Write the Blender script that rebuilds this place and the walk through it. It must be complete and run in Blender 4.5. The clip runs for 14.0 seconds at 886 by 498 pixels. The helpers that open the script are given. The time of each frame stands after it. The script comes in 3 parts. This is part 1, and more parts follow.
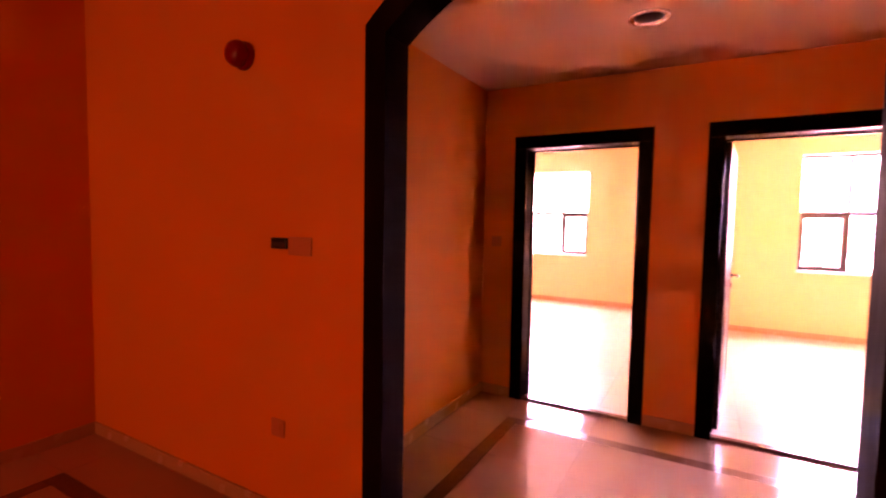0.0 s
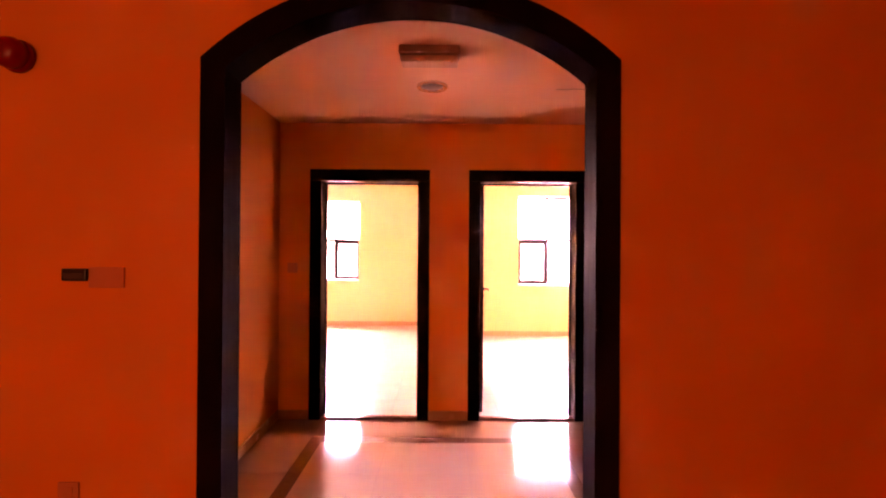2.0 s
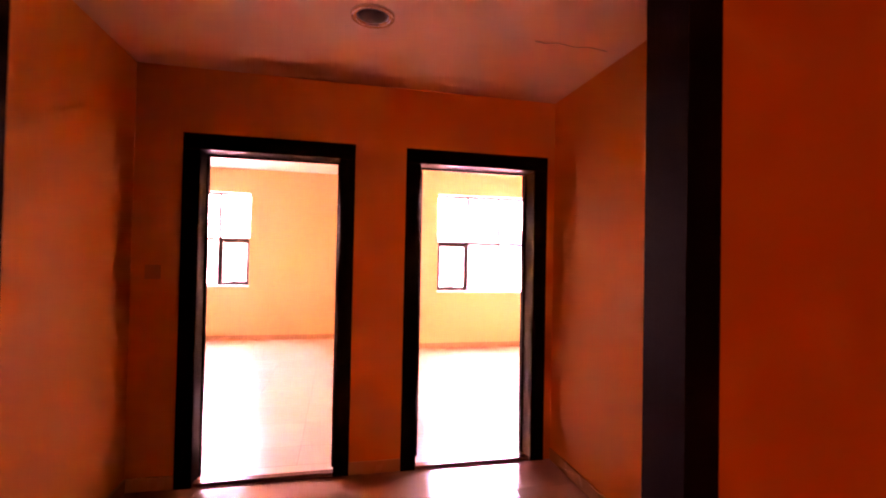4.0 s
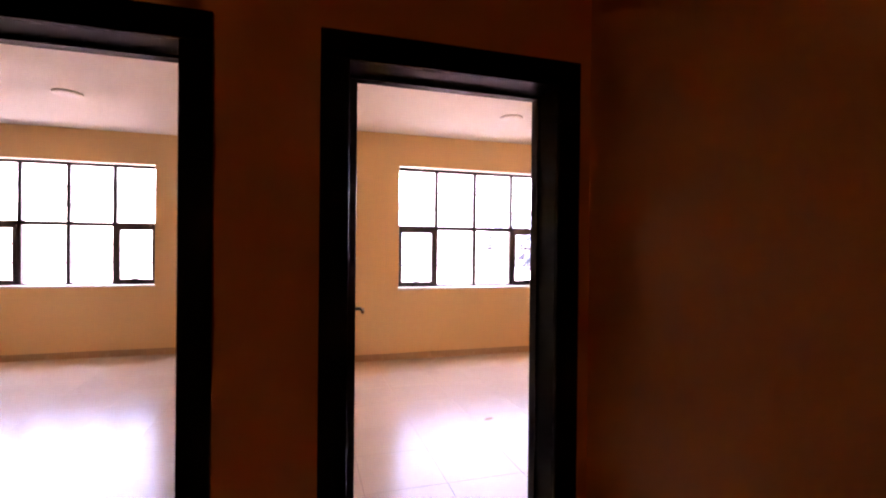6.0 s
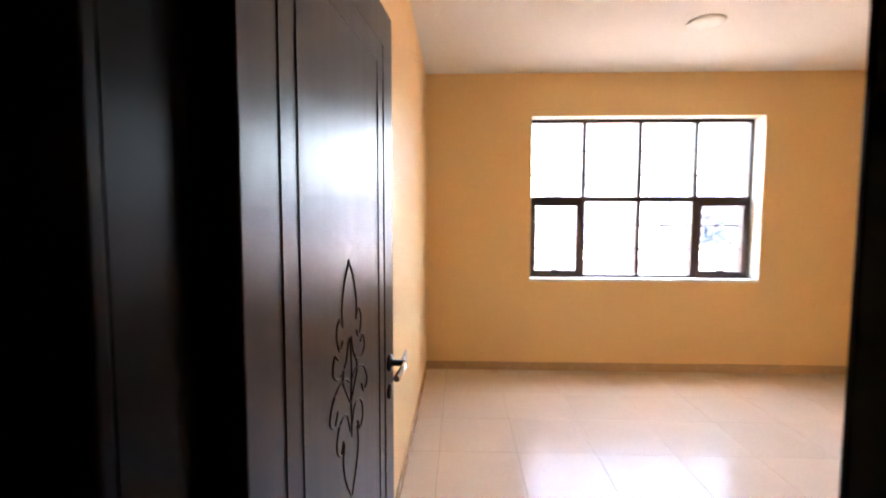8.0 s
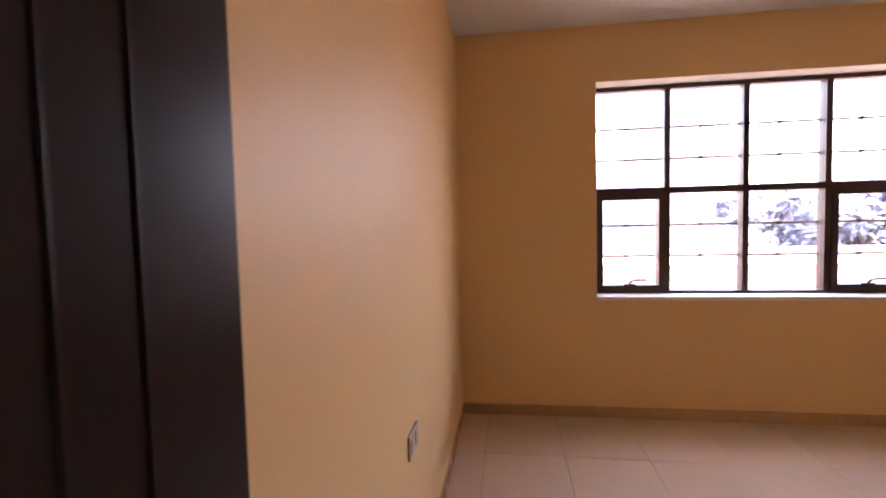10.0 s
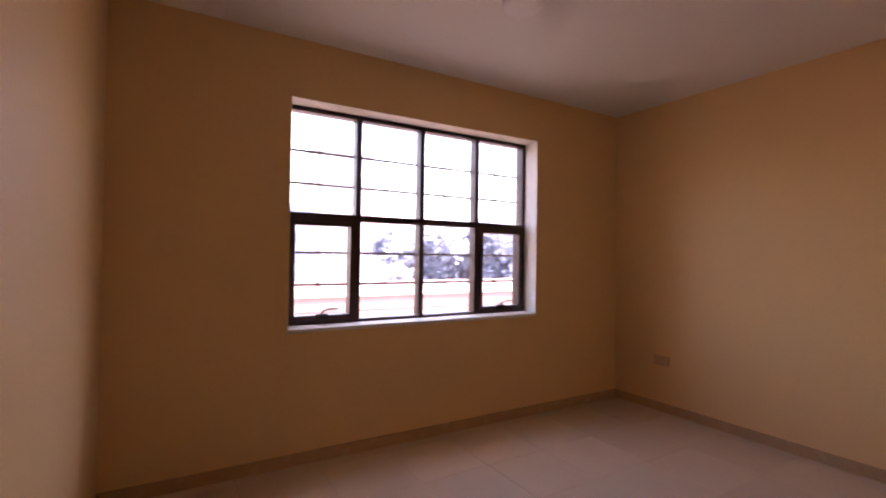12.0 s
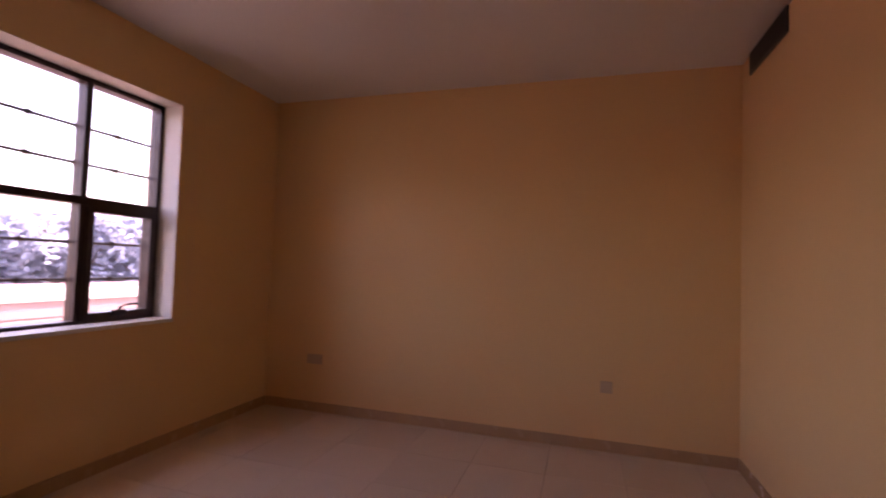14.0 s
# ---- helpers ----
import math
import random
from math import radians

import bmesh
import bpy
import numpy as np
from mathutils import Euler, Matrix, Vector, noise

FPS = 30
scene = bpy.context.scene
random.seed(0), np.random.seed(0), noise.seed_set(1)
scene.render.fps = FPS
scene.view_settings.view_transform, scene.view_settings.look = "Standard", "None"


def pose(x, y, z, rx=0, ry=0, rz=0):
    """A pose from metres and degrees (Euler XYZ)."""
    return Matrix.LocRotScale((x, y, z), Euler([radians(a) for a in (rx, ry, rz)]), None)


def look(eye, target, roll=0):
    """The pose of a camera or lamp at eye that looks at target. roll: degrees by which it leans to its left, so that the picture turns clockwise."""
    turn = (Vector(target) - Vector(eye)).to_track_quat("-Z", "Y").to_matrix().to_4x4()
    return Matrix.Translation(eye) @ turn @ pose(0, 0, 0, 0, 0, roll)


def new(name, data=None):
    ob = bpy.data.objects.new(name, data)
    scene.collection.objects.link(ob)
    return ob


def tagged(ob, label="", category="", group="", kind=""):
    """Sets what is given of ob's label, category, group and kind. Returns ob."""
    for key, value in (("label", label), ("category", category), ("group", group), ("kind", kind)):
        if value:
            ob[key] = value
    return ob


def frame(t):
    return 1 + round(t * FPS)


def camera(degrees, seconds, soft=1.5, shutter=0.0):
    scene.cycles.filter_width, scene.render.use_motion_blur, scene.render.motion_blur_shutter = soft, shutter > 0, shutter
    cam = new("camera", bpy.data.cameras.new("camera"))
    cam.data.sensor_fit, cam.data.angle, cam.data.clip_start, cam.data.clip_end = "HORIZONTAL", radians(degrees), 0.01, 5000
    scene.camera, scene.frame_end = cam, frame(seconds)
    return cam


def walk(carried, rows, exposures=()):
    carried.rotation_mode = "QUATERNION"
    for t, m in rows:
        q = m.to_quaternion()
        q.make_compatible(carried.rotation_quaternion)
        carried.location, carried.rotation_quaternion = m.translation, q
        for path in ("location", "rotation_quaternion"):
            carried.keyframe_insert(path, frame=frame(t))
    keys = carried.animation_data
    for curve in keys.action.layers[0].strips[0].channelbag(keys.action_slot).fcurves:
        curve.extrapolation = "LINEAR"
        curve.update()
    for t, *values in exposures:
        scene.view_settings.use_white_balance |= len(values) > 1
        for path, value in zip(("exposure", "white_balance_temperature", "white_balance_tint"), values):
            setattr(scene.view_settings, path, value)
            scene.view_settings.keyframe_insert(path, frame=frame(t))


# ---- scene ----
cam = camera(87.3, 14.0, soft=2.0, shutter=0.3)
PATH = [
    (0, (1.083, -3.691, 1.471), (0.104, -1.951, 1.352), 1.0),
    (0.5, (0.981, -3.84, 1.452), (0.386, -1.931, 1.46), 1.8),
    (1, (0.841, -3.983, 1.464), (0.624, -1.994, 1.46), -0.1),
    (1.5, (0.859, -4.066, 1.476), (0.742, -2.069, 1.513), 0.8),
    (2, (0.857, -4.078, 1.463), (0.857, -2.078, 1.472), 0.4),
    (2.5, (0.735, -3.936, 1.477), (0.86, -1.942, 1.578), -0.3),
    (3, (0.678, -3.752, 1.472), (0.914, -1.767, 1.539), -0.3),
    (3.5, (0.695, -3.472, 1.489), (0.949, -1.488, 1.543), 1.0),
    (4, (0.645, -3.168, 1.435), (1.083, -1.217, 1.469), 1.15),
    (6.3, (1.089, -1.523, 1.407), (1.664, 0.392, 1.396), 0.6),
    (6.5, (1.128, -1.395, 1.406), (1.528, 0.565, 1.375), 0.8),
    (7, (1.282, -1.077, 1.433), (1.602, 0.896, 1.362), 0.1),
    (7.5, (1.379, -0.723, 1.44), (1.663, 1.255, 1.364), 0.1),
    (8, (1.493, -0.455, 1.491), (1.422, 1.539, 1.35), 0.1),
    (8.2, (1.545, -0.36, 1.50), (1.34, 1.625, 1.33), -0.1),
    (10.3, (1.536, 0.646, 1.451), (1.255, 2.625, 1.374), -1.3),
    (10.5, (1.48, 0.712, 1.474), (1.406, 2.71, 1.429), -0.8),
    (11, (1.4, 0.786, 1.554), (1.669, 2.766, 1.461), 0.1),
    (11.5, (1.451, 0.828, 1.436), (2.08, 2.727, 1.438), 0.1),
    (12, (1.465, 0.877, 1.392), (2.495, 2.592, 1.421), 0.8),
    (12.5, (1.519, 0.939, 1.37), (2.799, 2.476, 1.415), 1.3),
    (13, (1.545, 1.017, 1.328), (3.041, 2.343, 1.38), 0.4),
    (13.5, (1.526, 1.193, 1.346), (3.287, 2.138, 1.426), 1.2),
    (14, (1.69, 1.193, 1.32), (3.601, 1.777, 1.398), 1.9),
]
# seconds, stops, kelvin, tint: the camera opens up in the dark hall, and closes down in the daylit room
EXPOSURES = [(0, 8.6, 10800, 124), (0.5, 8.4, 10800, 120), (1.1, 8.3, 10800, 118), (1.8, 8.9, 10800, 114), (3.0, 8.85, 10800, 112), (4.2, 8.15, 10800, 120), (6.3, 6.05, 7200, 32), (7.5, 6.25, 7200, 18), (8.2, 6.25, 7200, 14), (10.3, 4.65, 7900, 38), (11.0, 4.1, 7900, 40), (12.5, 4.0, 8000, 44), (13.0, 3.85, 8100, 50), (13.5, 3.62, 8200, 52), (14.0, 3.6, 8300, 58)]
walk(cam, [(t, look(e, g, r)) for t, e, g, r in PATH], EXPOSURES)

# ---- daylight ----
world = bpy.data.worlds.new("sky")
scene.world = world
world.use_nodes = True
wn = world.node_tree
sky = wn.nodes.new("ShaderNodeTexSky")
sky.sky_type, sky.sun_disc = "NISHITA", False
sky.sun_elevation, sky.sun_rotation = radians(75), radians(180)
sky.air_density, sky.dust_density, sky.ozone_density = 1.0, 3.0, 0.8
wn.links.new(sky.outputs["Color"], wn.nodes["Background"].inputs["Color"])
wn.nodes["Background"].inputs["Strength"].default_value = 0.15
sun = new("sun", bpy.data.lights.new("sun", "SUN"))
sun.data.energy, sun.data.angle, sun.data.color = 0.7, radians(12), (1.0, 0.97, 0.93)
sun.matrix_world = look((0, -5.36, 20), (0, 0, 0))

# area lamp added out of view, fills the hall with amber light
glow = new("added_hall_fill", bpy.data.lights.new("added_hall_fill", "AREA"))
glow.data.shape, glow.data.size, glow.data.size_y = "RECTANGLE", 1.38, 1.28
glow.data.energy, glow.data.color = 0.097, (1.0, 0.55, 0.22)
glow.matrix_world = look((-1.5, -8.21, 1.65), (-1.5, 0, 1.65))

# ---- materials ----
def material(name, color, rough, second=None, scale=6.0, mix=0.5, bump=0.0, bump_scale=120.0, metal=0.0, spec=0.5, coat=0.0, vary=0.0, stretch=(1, 1, 1), ior=1.5):
    """A painted, tiled or metal surface: two colours mottled at a large scale, roughness that varies, and fine relief."""
    m = bpy.data.materials.new(name)
    m.use_nodes = True
    n, l = m.node_tree.nodes, m.node_tree.links
    b = n["Principled BSDF"]
    b.inputs["Metallic"].default_value, b.inputs["Specular IOR Level"].default_value, b.inputs["Coat Weight"].default_value = metal, spec, coat
    b.inputs["Coat Roughness"].default_value, b.inputs["IOR"].default_value = 0.12, ior
    tc, mp = n.new("ShaderNodeTexCoord"), n.new("ShaderNodeMapping")
    mp.inputs["Scale"].default_value = stretch
    l.new(tc.outputs["Object"], mp.inputs["Vector"])
    big, fine = n.new("ShaderNodeTexNoise"), n.new("ShaderNodeTexNoise")
    big.inputs["Scale"].default_value, big.inputs["Detail"].default_value = scale, 5
    fine.inputs["Scale"].default_value, fine.inputs["Detail"].default_value = bump_scale, 3
    for t in (big, fine):
        l.new(mp.outputs["Vector"], t.inputs["Vector"])
    ramp = n.new("ShaderNodeMix")
    ramp.data_type = "RGBA"
    second = second or tuple(c * 0.85 for c in color)
    ramp.inputs["A"].default_value, ramp.inputs["B"].default_value = (*color, 1), (*second, 1)
    mul = n.new("ShaderNodeMath")
    mul.operation = "MULTIPLY"
    mul.inputs[1].default_value = mix
    l.new(big.outputs["Fac"], mul.inputs[0])
    l.new(mul.outputs[0], ramp.inputs["Factor"])
    out = ramp.outputs["Result"]
    if vary:
        info, hsv, mr = n.new("ShaderNodeObjectInfo"), n.new("ShaderNodeHueSaturation"), n.new("ShaderNodeMapRange")
        mr.inputs["To Min"].default_value, mr.inputs["To Max"].default_value = 1 - vary, 1 + vary
        l.new(info.outputs["Random"], mr.inputs["Value"])
        l.new(mr.outputs["Result"], hsv.inputs["Value"])
        l.new(out, hsv.inputs["Color"])
        out = hsv.outputs["Color"]
    l.new(out, b.inputs["Base Color"])
    rr = n.new("ShaderNodeMapRange")
    rr.inputs["To Min"].default_value, rr.inputs["To Max"].default_value = rough * 0.8, min(1, rough * 1.25)
    l.new(big.outputs["Fac"], rr.inputs["Value"])
    l.new(rr.outputs["Result"], b.inputs["Roughness"])
    if bump:
        bp = n.new("ShaderNodeBump")
        bp.inputs["Strength"].default_value, bp.inputs["Distance"].default_value = bump, 0.004
        l.new(fine.outputs["Fac"], bp.inputs["Height"])
        l.new(bp.outputs["Normal"], b.inputs["Normal"])
    return m


PAINT = material("cream wall paint", (0.84, 0.57, 0.275), 0.5, (0.79, 0.525, 0.245), 1.2, 0.6, 0.12, 160, spec=0.35)
# wall paint deepened to terracotta: the hall's warm bounce light put into the colour
HALLPAINT = material("terracotta hall paint with warm bounce in its colour", (0.79, 0.325, 0.085), 0.55, (0.74, 0.29, 0.072), 1.2, 0.6, 0.12, 160, spec=0.3)
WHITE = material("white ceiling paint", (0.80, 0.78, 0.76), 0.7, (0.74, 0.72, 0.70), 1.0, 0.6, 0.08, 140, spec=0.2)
# ceiling white tinted cream: orange light bounced off the walls is painted in
HALLWHITE = material("white ceiling paint with warm bounce in its colour", (0.80, 0.54, 0.38), 0.7, (0.75, 0.50, 0.35), 1.0, 0.6, 0.08, 140, spec=0.2)
REVEAL = material("white window reveal paint", (0.80, 0.77, 0.70), 0.55, (0.72, 0.68, 0.6), 4.0, 0.6, 0.1, 150, spec=0.3)
TILE = material("polished beige porcelain", (0.70, 0.555, 0.40), 0.24, (0.61, 0.475, 0.335), 3.0, 0.8, 0.012, 30, spec=0.21, vary=0.03)
LOBBYTILE = material("polished brown-beige lobby tile", (0.46, 0.29, 0.205), 0.09, (0.40, 0.245, 0.17), 4.0, 0.8, 0.01, 30, spec=0.5, vary=0.03)
# browner margin tile, its colour also holds the reflection of the dark wall
OUTERTILE = material("polished brown margin tile", (0.37, 0.235, 0.16), 0.1, (0.31, 0.19, 0.13), 4.0, 0.8, 0.01, 30, spec=0.5, vary=0.04)
BORDER = material("dark brown polished stone", (0.13, 0.065, 0.04), 0.14, (0.2, 0.11, 0.07), 25.0, 0.8, 0.02, 60, vary=0.05)
SKIRT = material("brown skirting tile", (0.56, 0.36, 0.205), 0.25, (0.48, 0.30, 0.165), 8.0, 0.8, 0.03, 60, vary=0.04)
GROUT = material("grey grout", (0.3, 0.24, 0.19), 0.9, (0.22, 0.175, 0.14), 20.0, 0.8, 0.2, 300)
WOOD = material("dark espresso wood veneer", (0.014, 0.0065, 0.0065), 0.32, (0.022, 0.010, 0.010), 5.0, 0.9, 0.0, 40, spec=0.32, ior=1.4, stretch=(6, 6, 0.6))
FRAMEWOOD = material("dark espresso frame wood", (0.003, 0.0015, 0.0015), 0.32, (0.005, 0.0025, 0.002), 5.0, 0.9, 0.0, 40, spec=0.15, ior=1.2, stretch=(6, 6, 0.6))
ARCHWOOD = material("dark satin arch wood", (0.006, 0.002, 0.002), 0.55, (0.009, 0.003, 0.003), 5.0, 0.9, 0.0, 40, spec=0.1, ior=1.2, stretch=(6, 6, 0.6))
BRONZE = material("dark bronze aluminium", (0.04, 0.02, 0.018), 0.38, (0.06, 0.04, 0.035), 12.0, 0.6, 0.03, 200, metal=0.3)
BLACK = material("black metal", (0.02, 0.02, 0.02), 0.35, metal=0.5)
CHROME = material("brushed chrome", (0.7, 0.68, 0.66), 0.22, metal=1.0)
PLASTIC = material("ivory switch plastic", (0.55, 0.45, 0.38), 0.4, (0.48, 0.38, 0.32), 30.0, 0.6)
GREYPLASTIC = material("grey light housing", (0.40, 0.27, 0.21), 0.4, (0.34, 0.23, 0.18), 20.0, 0.6)
RED = material("red alarm plastic", (0.28, 0.012, 0.012), 0.35, (0.2, 0.008, 0.008), 20.0, 0.6)
OPAL = material("white opal diffuser", (0.78, 0.77, 0.75), 0.35)
COVER = material("brownish frosted cover", (0.52, 0.36, 0.28), 0.35, (0.46, 0.31, 0.24), 20.0, 0.6)
LENS = material("dark lamp well", (0.04, 0.03, 0.027), 0.3)
VENTM = material("grey vent grille", (0.05, 0.04, 0.035), 0.5, (0.035, 0.03, 0.025), 20.0, 0.6)
DIRT = material("hairline crack", (0.4, 0.3, 0.25), 0.9)
SOCKET = material("beige socket plastic", (0.62, 0.43, 0.27), 0.45, (0.55, 0.37, 0.23), 25.0, 0.6)
SMUDGE = material("reddish plate", (0.58, 0.25, 0.10), 0.5, (0.5, 0.21, 0.085), 25.0, 0.6)
ROOFTOP = material("pale render", (0.40, 0.27, 0.25), 0.9, (0.33, 0.21, 0.2), 2.0, 0.7, 0.1, 40)
# distance haze is put into this facade and its glazing as blue-grey
FARWALL = material("blue-grey facade with haze in its colour", (0.3, 0.36, 0.48), 0.8, (0.25, 0.31, 0.42), 0.3, 0.7)
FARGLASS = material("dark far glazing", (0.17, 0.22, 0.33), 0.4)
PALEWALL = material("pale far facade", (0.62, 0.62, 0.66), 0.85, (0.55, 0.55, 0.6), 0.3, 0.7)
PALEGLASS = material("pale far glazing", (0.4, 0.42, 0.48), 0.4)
# leaf colour paled and blued to hold the haze of distance
LEAF = material("foliage with haze in its colour", (0.31, 0.37, 0.48), 0.8, (0.28, 0.335, 0.44), 0.6, 0.9)
BARK = material("grey bark", (0.12, 0.10, 0.09), 0.9, (0.08, 0.065, 0.06), 6.0, 0.8, 0.3, 40)
SAND = material("sandy ground", (0.15, 0.125, 0.10), 0.95, (0.11, 0.09, 0.075), 0.2, 0.8)


def glass_material(name, tint, gloss):
    m = bpy.data.materials.new(name)
    m.use_nodes = True
    n, l = m.node_tree.nodes, m.node_tree.links
    n.remove(n["Principled BSDF"])
    tr, gl, mx = n.new("ShaderNodeBsdfTransparent"), n.new("ShaderNodeBsdfGlossy"), n.new("ShaderNodeMixShader")
    tr.inputs["Color"].default_value = (*tint, 1)
    gl.inputs["Roughness"].default_value = 0.02
    mx.inputs[0].default_value = gloss
    l.new(tr.outputs[0], mx.inputs[1]), l.new(gl.outputs[0], mx.inputs[2])
    l.new(mx.outputs[0], n["Material Output"].inputs["Surface"])
    return m


GLASS = glass_material("clear window glass", (0.95, 0.96, 0.97), 0.05)
AMBER = glass_material("amber glass", (0.1, 0.02, 0.006), 0.05)


# ---- builders ----
def box(bm, x0, y0, z0, x1, y1, z1, bevel=0.0):
    r = bmesh.ops.create_cube(bm, size=1.0, matrix=Matrix.Translation(((x0 + x1) / 2, (y0 + y1) / 2, (z0 + z1) / 2)) @ Matrix.Diagonal((x1 - x0, y1 - y0, z1 - z0, 1)))
    if bevel:
        edges = list({e for v in r["verts"] for e in v.link_edges})
        bmesh.ops.bevel(bm, geom=edges, offset=bevel, segments=2, affect="EDGES", profile=0.6)
    return bm


def boxes(*rows, bevel=0.0):
    bm = bmesh.new()
    for row in rows:
        box(bm, *row, bevel=bevel)
    return bm


def slab(outline, y0, y1):
    """A plate with the outline (x, z), from y0 to y1."""
    bm = bmesh.new()
    f = bm.faces.new([bm.verts.new((x, y0, z)) for x, z in outline])
    r = bmesh.ops.extrude_face_region(bm, geom=[f])
    bmesh.ops.translate(bm, verts=[v for v in r["geom"] if isinstance(v, bmesh.types.BMVert)], vec=(0, y1 - y0, 0))
    bmesh.ops.recalc_face_normals(bm, faces=bm.faces)
    return bm


def lathe(profile, steps=32, turn=None):
    """A turned shape from (radius, height) pairs about the z axis."""
    bm = bmesh.new()
    rings = [[bm.verts.new((r * math.cos(2 * math.pi * i / steps), r * math.sin(2 * math.pi * i / steps), z)) for i in range(steps)] for r, z in profile]
    for a, b in zip(rings, rings[1:]):
        for i in range(steps):
            bm.faces.new((a[i], a[(i + 1) % steps], b[(i + 1) % steps], b[i]))
    for ring in (rings[0], rings[-1]):
        bm.faces.new(ring)
    bmesh.ops.recalc_face_normals(bm, faces=bm.faces)
    if turn:
        bm.transform(turn)
    for f in bm.faces:
        f.smooth = len(f.verts) == 4
    return bm


def tube(points, radius, sides=8):
    bm = bmesh.new()
    pts, rings = [Vector(p) for p in points], []
    for i, p in enumerate(pts):
        d = (pts[min(i + 1, len(pts) - 1)] - pts[max(i - 1, 0)]).normalized()
        side = d.cross(Vector((1, 0, 0)) if abs(d.x) < 0.9 else Vector((0, 0, 1))).normalized()
        up = d.cross(side)
        rings.append([bm.verts.new(p + radius * (side * math.cos(2 * math.pi * k / sides) + up * math.sin(2 * math.pi * k / sides))) for k in range(sides)])
    for a, b in zip(rings, rings[1:]):
        for k in range(sides):
            bm.faces.new((a[k], a[(k + 1) % sides], b[(k + 1) % sides], b[k])).smooth = True
    bm.faces.new(rings[0]), bm.faces.new(rings[-1])
    bmesh.ops.recalc_face_normals(bm, faces=bm.faces)
    return bm


def mesh_of(name, bm, mat):
    me = bpy.data.meshes.new(name)
    bm.to_mesh(me)
    bm.free()
    me.materials.append(mat)
    return me


def part(name, bm, mat, parent, label=""):
    ob = new(name, mesh_of(name, bm, mat))
    ob.parent = parent
    return tagged(ob, label)


def setting(name, bm, mat, label, category):
    return tagged(new(name, mesh_of(name, bm, mat)), label, category, kind="structure")


def thing(name, at, label, category, group="", kind="", rz=0):
    ob = new(name)
    ob.empty_display_size = 0.1
    ob.matrix_basis = pose(*at, 0, 0, rz)
    return tagged(ob, label, category, group, kind)


# ---- plan ----
DOOR_Y0, DOOR_Y1 = -0.05, 0.15          # the wall with the two doors
ARCH_Y0, ARCH_Y1 = -2.16, -2.02       # the wall with the arch
WIN_Y0, WIN_Y1 = 4.0, 4.3            # the outer wall of the second bedroom
BACK_Y0, BACK_Y1 = 5.02, 5.32          # the outer wall of the first, deeper bedroom
D1, D2, DOOR_TOP = (-0.195, 0.64), (1.178, 2.004), 2.065
R1X, R2X = (-4.0, 1.0), (1.175, 5.385)
VESTX = (-0.565, 2.165)
HALLX, HALLY = (-2.45, 5.4), -8.2
ROOM_H, VEST_H, HALL_H = 2.82, 2.57, 2.87
W1, W2, SILL, HEAD = (-2.8, -0.79), (2.165, 4.315), 0.88, 2.43
ARCH_C, ARCH_HALF, ARCH_SPRING, ARCH_TOP = 0.72, 0.76, 2.205, 2.485


def arch_line(grow, spring_up, top_up, steps=28):
    """The opening's outline from the floor on the left, over the arch, to the floor on the right."""
    w, s, t = ARCH_HALF + grow, ARCH_SPRING + spring_up, ARCH_TOP + top_up
    rise = t - s
    r = (w * w + rise * rise) / (2 * rise)
    a = math.asin(w / r)
    arc = [(ARCH_C + r * math.sin(-a + 2 * a * i / steps), t - r + r * math.cos(-a + 2 * a * i / steps)) for i in range(steps + 1)]
    return [(ARCH_C - w, 0.0), *arc, (ARCH_C + w, 0.0)]


HALL_GAP = (-2.2, -0.8)


# ---- walls ----
setting("wall_arch", slab([(HALLX[0], 0), *arch_line(0.025, 0.012, 0.025), (HALLX[1], 0), (HALLX[1], HALL_H), (HALLX[0], HALL_H)], ARCH_Y0, ARCH_Y1), HALLPAINT,
        "hall wall with a wide arched opening, warm bounce light in its terracotta colour", "wall")
L = 0.03
DOORS_LINE = [(R1X[0] - 0.2, 0), (D1[0] - L, 0), (D1[0] - L, DOOR_TOP + L), (D1[1] + L, DOOR_TOP + L), (D1[1] + L, 0), (D2[0] - L, 0), (D2[0] - L, DOOR_TOP + L),
              (D2[1] + L, DOOR_TOP + L), (D2[1] + L, 0), (R2X[1] + 0.2, 0), (R2X[1] + 0.2, HALL_H), (R1X[0] - 0.2, HALL_H)]
setting("wall_doors", slab(DOORS_LINE, DOOR_Y0, 0.075), HALLPAINT, "lobby wall with two doorways side by side, warm bounce light in its terracotta colour", "wall")
setting("wall_doors_bedroom_side", slab(DOORS_LINE, 0.075, DOOR_Y1), PAINT, "cream painted bedroom face of the wall with two doorways", "wall")


def window_wall(name, x0, x1, w, y0, y1):
    bm = boxes((x0, y0, 0, w[0], y1, HALL_H), (w[1], y0, 0, x1, y1, HALL_H), (w[0], y0, 0, w[1], y1, SILL), (w[0], y0, HEAD, w[1], y1, HALL_H))
    return setting(name, bm, PAINT, "cream painted outer wall with a wide window opening", "wall")


